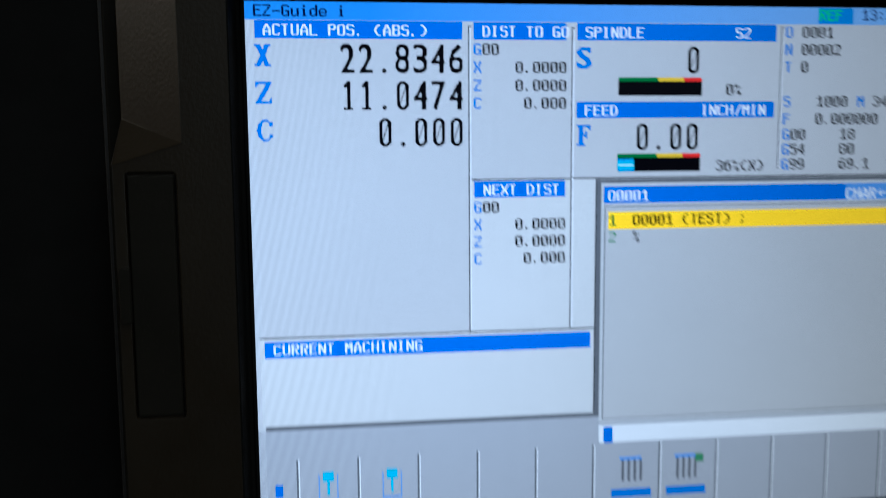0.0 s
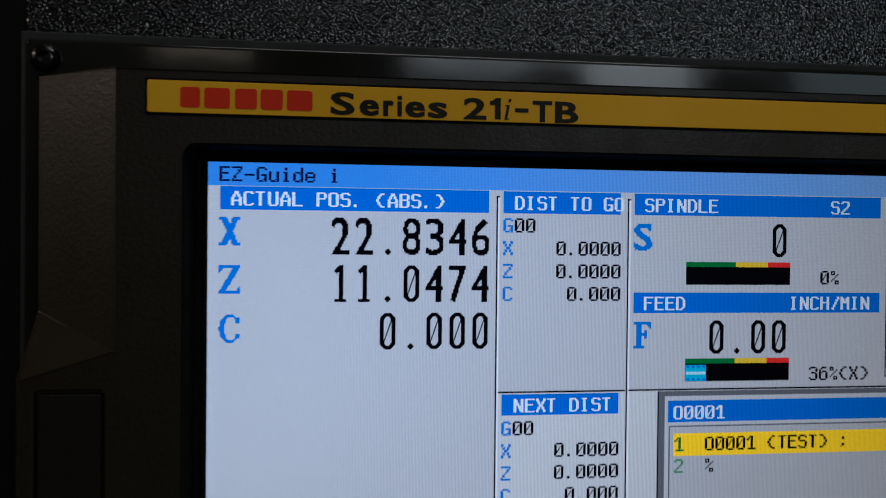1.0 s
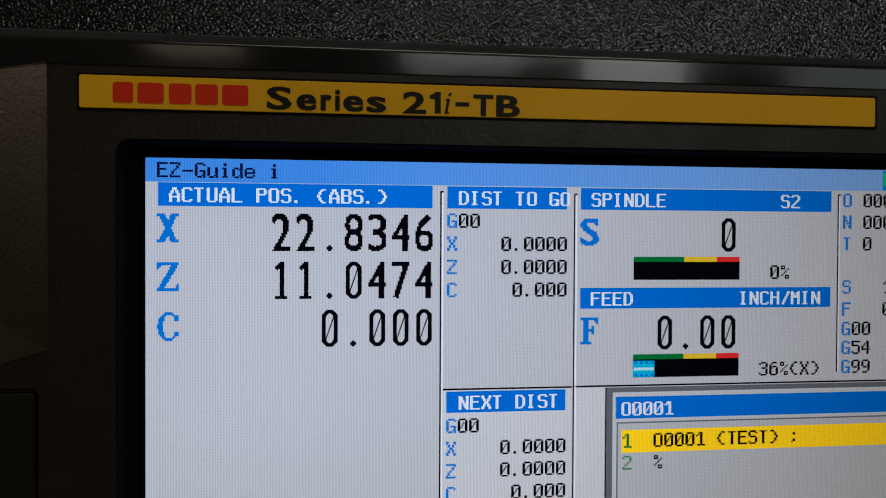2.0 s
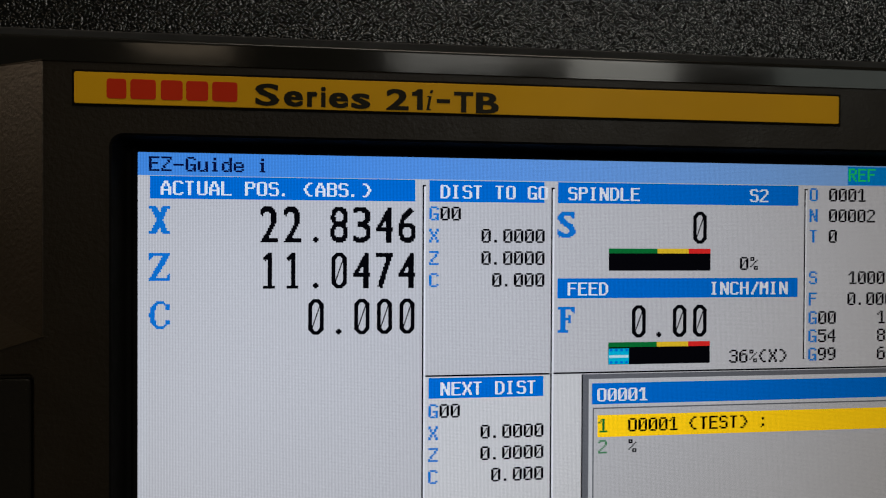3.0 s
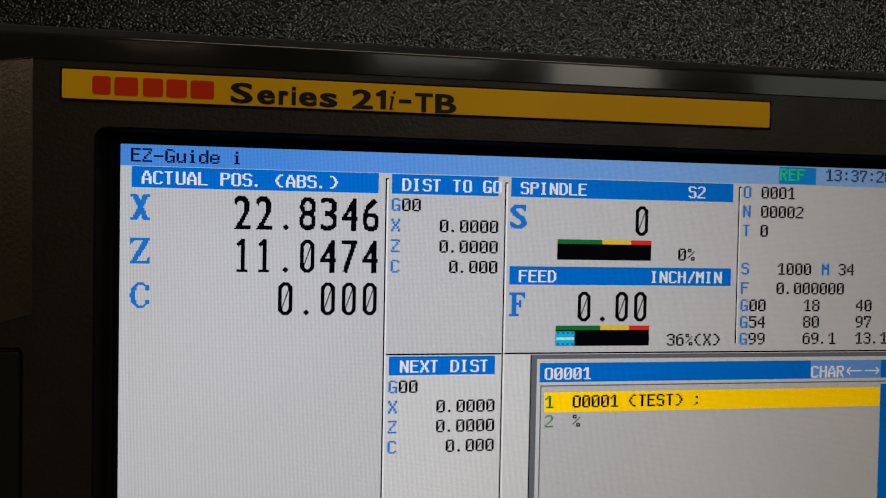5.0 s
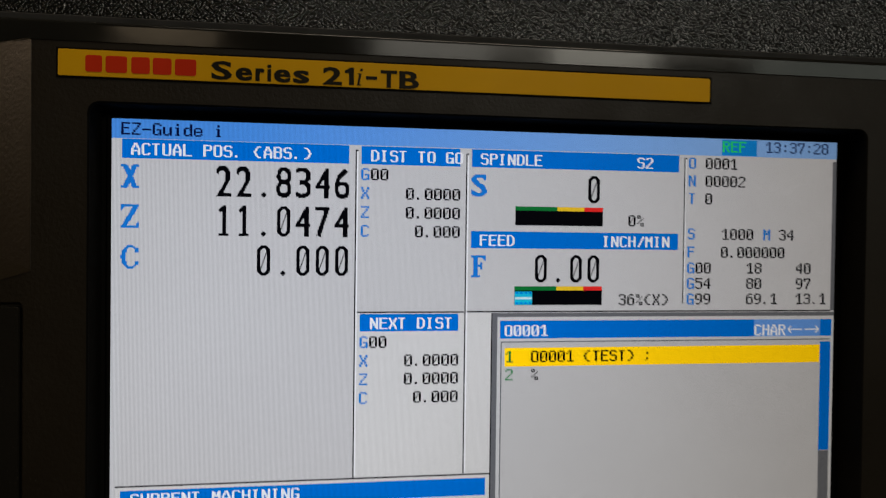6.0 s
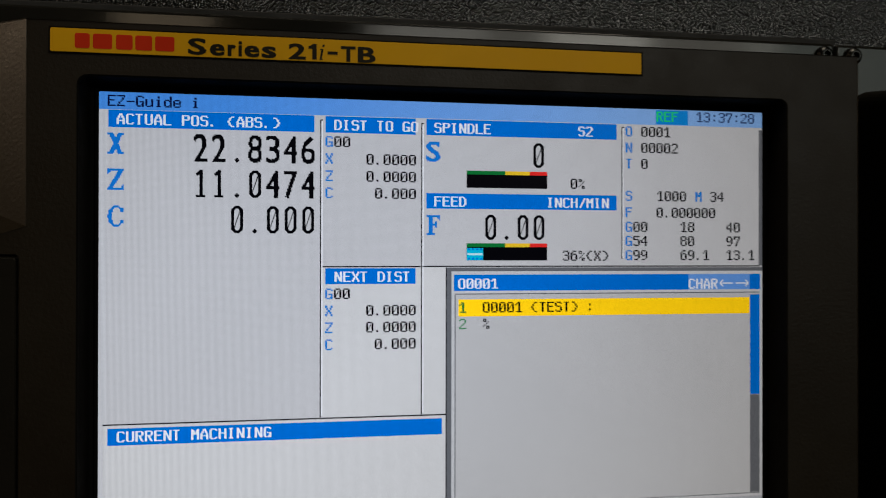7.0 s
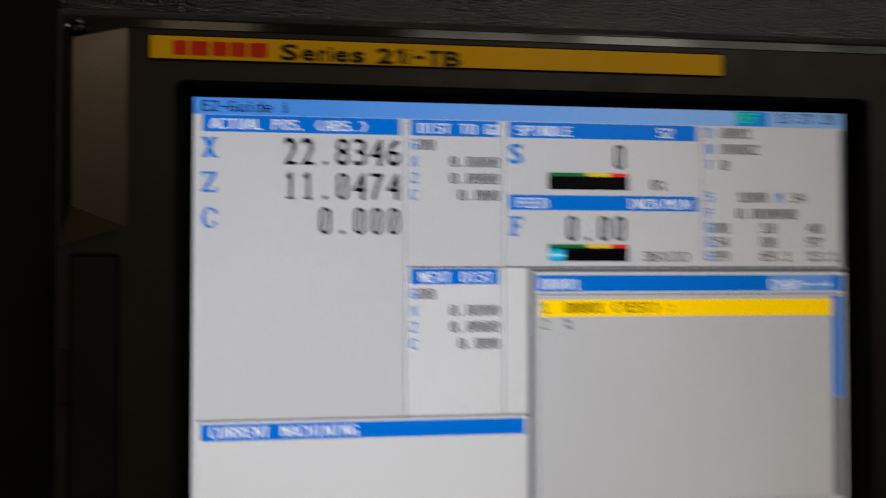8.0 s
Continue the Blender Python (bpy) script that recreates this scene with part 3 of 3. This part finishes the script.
# rules between the columns, dark with a pale side
on_screen("rule", INK, [(194.5, 195.6, 19.5, 295.5), (195.6, 197, 19.5, 20.6)], Y_MARK)
on_screen("rule", INK, [(289.2, 290.3, 20.2, 295.5), (290.3, 291.8, 20.2, 21.3)], Y_MARK)
on_screen("rule", INK, [(489.0, 490.1, 18.4, 148.8), (490.1, 491.8, 18.4, 19.5)], Y_MARK)
on_screen("rule", INK, [(197, 288.6, 155.4, 156.6), (291.2, 636.5, 155.2, 156.4)], Y_MARK)
on_screen("rule", INK, [(4, 313.6, 295.8, 297), (313, 314, 157, 378.5)], Y_MARK)
for light in ((195.6, 197, 20.6, 294), (290.3, 291.7, 21.3, 294), (490.1, 491.2, 19.5, 148)):
    on_screen("rule_light", WHITE, [light], Y_MARK)

# gauges
for row, level in ((64.4, 0), (133.8, 16)):
    gauge = on_screen("gauge", INK, [(333.2, 413, row + 3.6, row + 16.4)], Y_MARK, "black load gauge with coloured scale")
    for material, c0, c1 in ((GREEN, 333.2, 371), (AMBER, 371, 395.6), (RED, 395.6, 413)):
        on_screen("gauge_scale", material, [(c0, c1, row, row + 3.6)], Y_MARK)
    if level:
        on_screen("gauge_level", CYAN, [(333.4, 333.2 + level, row + 4.6, row + 16.2)], Y_MARK - 0.00003)
        on_screen("gauge_level_core", PALE_CYAN, [(334, 333 + level, row + 9.4, row + 11.4)], Y_TEXT)
        on_screen("gauge_level_tick", BLUE, [(334.4 + 4 * k, 336.4 + 4 * k, row + r, row + r + 1.6) for k in range(4) for r in (5.0, 14.0)], Y_TEXT)

# captions
HEAD = dict(bold=0.006, stroke=1.5, strike=0.5)
screen_text("title", NAVY, "EZ-Guide i", 7.6, 12.6)
for text, column, base in (("ACTUAL POS. (ABS.)", 15, 28.8), ("DIST TO GO", 207.4, 29), ("SPINDLE", 301.8, 29.2), ("S2", 444.2, 28.9),
                           ("FEED", 301.8, 99), ("INCH/MIN", 412.8, 98.9), ("NEXT DIST", 208, 170.2), ("CURRENT MACHINING", 15.8, 312), ("O0001", 325, 177.2)):
    screen_text("caption", WHITE, text, column, base, **HEAD)
screen_text("caption", WHITE, "CHAR", 560.2, 178.3)
arrows = bmesh.new()
for tip, tail in ((593.6, 607.5), (624.4, 610.5)):
    back = 3.2 if tail > tip else -3.2
    cell_line(arrows, tip, 173, tail, 173, 1.1, Y_TEXT)
    cell_line(arrows, tip, 173, tip + back, 169.8, 1.1, Y_TEXT)
    cell_line(arrows, tip, 173, tip + back, 176.2, 1.1, Y_TEXT)
part("arrow_marks", arrows, WHITE, display)
screen_text("mode", BRIGHT_GREEN, "REF", 525.8, 12)
screen_text("time_of_day", GREY_INK, "13:37:28", 568.2, 11.4)

# big readouts
BIG = dict(cell=16.0, wide=12.4, cap=25.2, bold=0.0, stroke=2.5, strike=0.55)
screen_text("readout", INK, "22.8346", 81.4, 60.9, **BIG)
screen_text("readout", INK, "11.0474", 81.4, 93.0, **BIG)
screen_text("readout", INK, "0.000", 113.4, 125.4, **BIG)
screen_text("readout", INK, "0", 398.0, 60.6, **{**BIG, "cap": 24.2})
screen_text("readout", INK, "0.00", 350.4, 130.4, **{**BIG, "cap": 24.2})
LETTER = dict(cell=16.0, wide=14.2, cap=19.2, bold=0.01, serif=True, strike=0.7)
for char, column, base in (("X", 7.2, 55.4), ("Z", 7.2, 87.4), ("C", 7.2, 120.2), ("S", 293.8, 56.6), ("F", 293.4, 126.2)):
    screen_text("axis_letter", LETTER_BLUE, char, column, base, **LETTER)

# small readouts
for base in (44.6, 186.0):
    screen_text("axis_letter", LETTER_BLUE, "G", 199.6, base)
    screen_text("readout", INK, "00", 207.6, base)
for char, text, upper, lower in (("X", "0.0000", 60.4, 201.8), ("Z", "0.0000", 76.4, 217.4), ("C", "0.000", 92.2, 233.2)):
    for base in (upper, lower):
        screen_text("axis_letter", LETTER_BLUE, char, 199.6, base)
        screen_text("readout", INK, text, 285.6 - 8 * len(text), base)
screen_text("readout", INK, "0%", 436.8, 80.2)
screen_text("readout", INK, "36%(X)", 428.8, 150.4)
for char, base in (("O", 27.6), ("N", 43.5), ("T", 59.4), ("S", 91.2), ("F", 107.5), ("G", 121.8), ("G", 135.8), ("G", 149.8)):
    screen_text("axis_letter", LETTER_BLUE, char, 493.4, base)
screen_text("axis_letter", LETTER_BLUE, "M", 567.2, 91.2)
for text, column, base in (("0001", 509.6, 27.6), ("00002", 509.6, 43.5), ("0", 509.6, 59.4), ("1000", 526.4, 91.2), ("34", 583.0, 91.2), ("0.000000", 525.8, 107.5),
                           ("00", 501.4, 121.8), ("18", 551.2, 121.8), ("40", 600.6, 121.8), ("54", 501.4, 135.8), ("80", 551.2, 135.8), ("97", 600.6, 135.8),
                           ("99", 501.4, 149.8), ("69.1", 551.2, 149.8), ("13.1", 600.6, 149.8)):
    screen_text("readout", INK, text, column, base)
screen_text("line_number", GREEN, "1", 326.2, 200)
screen_text("program_text", INK, "O0001 (TEST) ;", 349.2, 200)
screen_text("line_number", PALE_GREEN, "2", 326.2, 215.6)
screen_text("program_text", INK, "%", 349.2, 215.6)

# soft key fields with small icons
for column in (34.3, 90, 146, 202, 258, 314, 380, 437.4, 494.4, 551.6, 608):
    on_screen("key_divider", SHADE, [(column - 1.2, column + 0.6, 411, 480)], Y_BAR)
    on_screen("key_divider_light", WHITE, [(column + 0.6, column + 1.8, 411, 480)], Y_BAR)
on_screen("key_arrow", BLUE, [(13.5, 20.5, 434, 446)], Y_MARK)
for column, second in ((62, CYAN), (121, CYAN)):
    icon = bmesh.new()
    cell_line(icon, column - 5, 428, column + 5, 428, 9, Y_MARK)
    cell_line(icon, column, 433, column, 446, 2.2, Y_MARK)
    part("key_icon", icon, second, display)
    on_screen("key_icon_frame", SOFT_BLUE, [(column - 9, column - 8, 426, 450), (column + 8, column + 9, 426, 450), (column - 9, column + 9, 450, 452)], Y_MARK)
for column in (352, 407):
    on_screen("key_icon", SOFT_BLUE, [(column - 12, column + 10, 424, 427)], Y_MARK)
    on_screen("key_icon_leg", SHADE, [(column - 10 + 6 * k, column - 7.5 + 6 * k, 427, 448) for k in range(4)], Y_MARK)
    on_screen("key_caption", LETTER_BLUE, [(column - 20, column + 20, 456, 464)], Y_MARK)
on_screen("key_icon_dot", PALE_GREEN, [(416, 424, 424, 432)], Y_TEXT)

# ---- label strip ----
part("label_border", box(-0.1170, 0.0588, FRONT - 0.00015, FRONT + 0.0002, 1.38765, 1.39530), label_edge, unit)
strip = part("label_strip", loft([
    (round_rect(-0.1165, 0.0582, 1.38820, 1.39482, 0.0004, 3), FRONT - 0.0001),
    (round_rect(-0.1165, 0.0582, 1.38820, 1.39482, 0.0004, 3), FRONT - 0.00038),
    (round_rect(-0.1164, 0.0581, 1.38828, 1.39474, 0.0004, 3), FRONT - 0.00043),
]), label_yellow, unit, "yellow name strip with red and black print")
Y_PRINT = FRONT - 0.00052


def strip_text(name, text, x0, x1, z0, cap, bold, slant=0.0, fat=0.0):
    """A word of the strip set to a width and a capital height, each letter a piece of its own. fat: how far its strokes are widened."""
    high = glyph("H", bold)
    sy = cap / (high[5] - high[4])
    pen, laid = 0.0, []
    for char in text:
        verts, faces, gx0, gx1, gy0, gy1 = glyph(char, bold)
        laid.append((char, pen - gx0, verts, faces))
        pen += gx1 - gx0 + 0.085
    sx = (x1 - x0) / (pen - 0.085)
    for char, shift, verts, faces in laid:
        bm = bmesh.new()
        for side, lift in ((-fat, 0.0), (fat, 0.00001)):
            made = [bm.verts.new((x0 + (x + shift) * sx + slant * y * sy + side, Y_PRINT - lift, z0 + y * sy)) for x, y in verts]
            for face in faces:
                bm.faces.new([made[i] for i in face])
        part(name, bm, print_black, strip)


for x0, x1 in ((-0.1100, -0.1060), (-0.1052, -0.1000), (-0.0990, -0.0945), (-0.0938, -0.0892), (-0.0884, -0.0831)):
    part("brand_block", loft([(round_rect(x0, x1, 1.38935, 1.39355, 0.0006, 3), FRONT - 0.00040), (round_rect(x0, x1, 1.38935, 1.39355, 0.0006, 3), Y_PRINT)]), print_red, strip)
for char, x0, x1, z0, cap in (("S", -0.0794, -0.0742, 1.38892, 0.0047), ("e", -0.0732, -0.0692, 1.38892, 0.0048), ("r", -0.0682, -0.0661, 1.38892, 0.0048),
                              ("i", -0.0652, -0.06435, 1.38892, 0.0047), ("e", -0.0635, -0.0594, 1.38888, 0.0048), ("s", -0.0586, -0.0546, 1.38884, 0.0048),
                              ("2", -0.0510, -0.0460, 1.38874, 0.0046), ("T", -0.0358, -0.0314, 1.38860, 0.0046), ("B", -0.0308, -0.0255, 1.38850, 0.0047)):
    strip_text("printed_letter", char, x0 + 0.0001, x1 - 0.0001, z0, cap, 0.024, fat=0.00010 if char in "S2TB" else 0.00020)


def strip_shape(name, z0, shapes):
    """A printed sign made of flat outlines of (x, height over its base)."""
    bm = bmesh.new()
    for k, points in enumerate(shapes):
        bm.faces.new([bm.verts.new((x, Y_PRINT - 0.00001 * k, z0 + up)) for x, up in points])
    part(name, bm, print_black, strip)


strip_shape("printed_digit", 1.38875, [
    [(-0.04415, 0), (-0.04285, 0), (-0.04285, 0.0046), (-0.04385, 0.0046), (-0.04415, 0.0042)],
    [(-0.04525, 0.0031), (-0.04415, 0.0031), (-0.04400, 0.0046), (-0.04430, 0.0043), (-0.04470, 0.0040), (-0.04525, 0.0039)]])
strip_shape("printed_letter", 1.38872, [
    [(-0.04205, 0), (-0.04145, 0), (-0.04085, 0.0032), (-0.04145, 0.0032)],
    [(-0.04205, 0), (-0.04110, 0), (-0.04095, 0.0003), (-0.04195, 0.0003)],
    [(-0.04190, 0.0029), (-0.04100, 0.0029), (-0.04085, 0.0032), (-0.04175, 0.0032)],
    [(-0.04125, 0.0038), (-0.04065, 0.0038), (-0.04050, 0.0045), (-0.04110, 0.0045)]])
strip_shape("printed_mark", 1.39040, [[(-0.0397, 0), (-0.0367, 0), (-0.0367, 0.0009), (-0.0397, 0.0009)]])

# ---- small edges round the screen and on the card door ----
bezel = bmesh.new()
for grow, y in ((0.0008, -0.0006), (0.0010, -0.0008), (0.0012, -0.0006)):
    ring(bezel, round_rect(-0.1056 - grow, 0.1056 + grow * 1.6, 1.2208 - grow, 1.3792 + grow * 0.7, 0.0008), y)
bezel.verts.ensure_lookup_table()
count = len(bezel.verts) // 3
for k in range(2):
    bridge(bezel, bezel.verts[k * count:(k + 1) * count], bezel.verts[(k + 1) * count:(k + 2) * count])
part("screen_edge", bezel, screw_steel, unit, "thin bare metal edge of the screen module")
part("finger_pull", loft([
    (round_rect(-0.1412, -0.1380, 1.2890, 1.3050, 0.0008, 3), FRONT + 0.0006),
    (round_rect(-0.1412, -0.1380, 1.2890, 1.3050, 0.0008, 3), FRONT - 0.0006),
    (round_rect(-0.1409, -0.1383, 1.2893, 1.3047, 0.0006, 3), FRONT - 0.0009),
]), door_paint, door, "small raised finger pull")
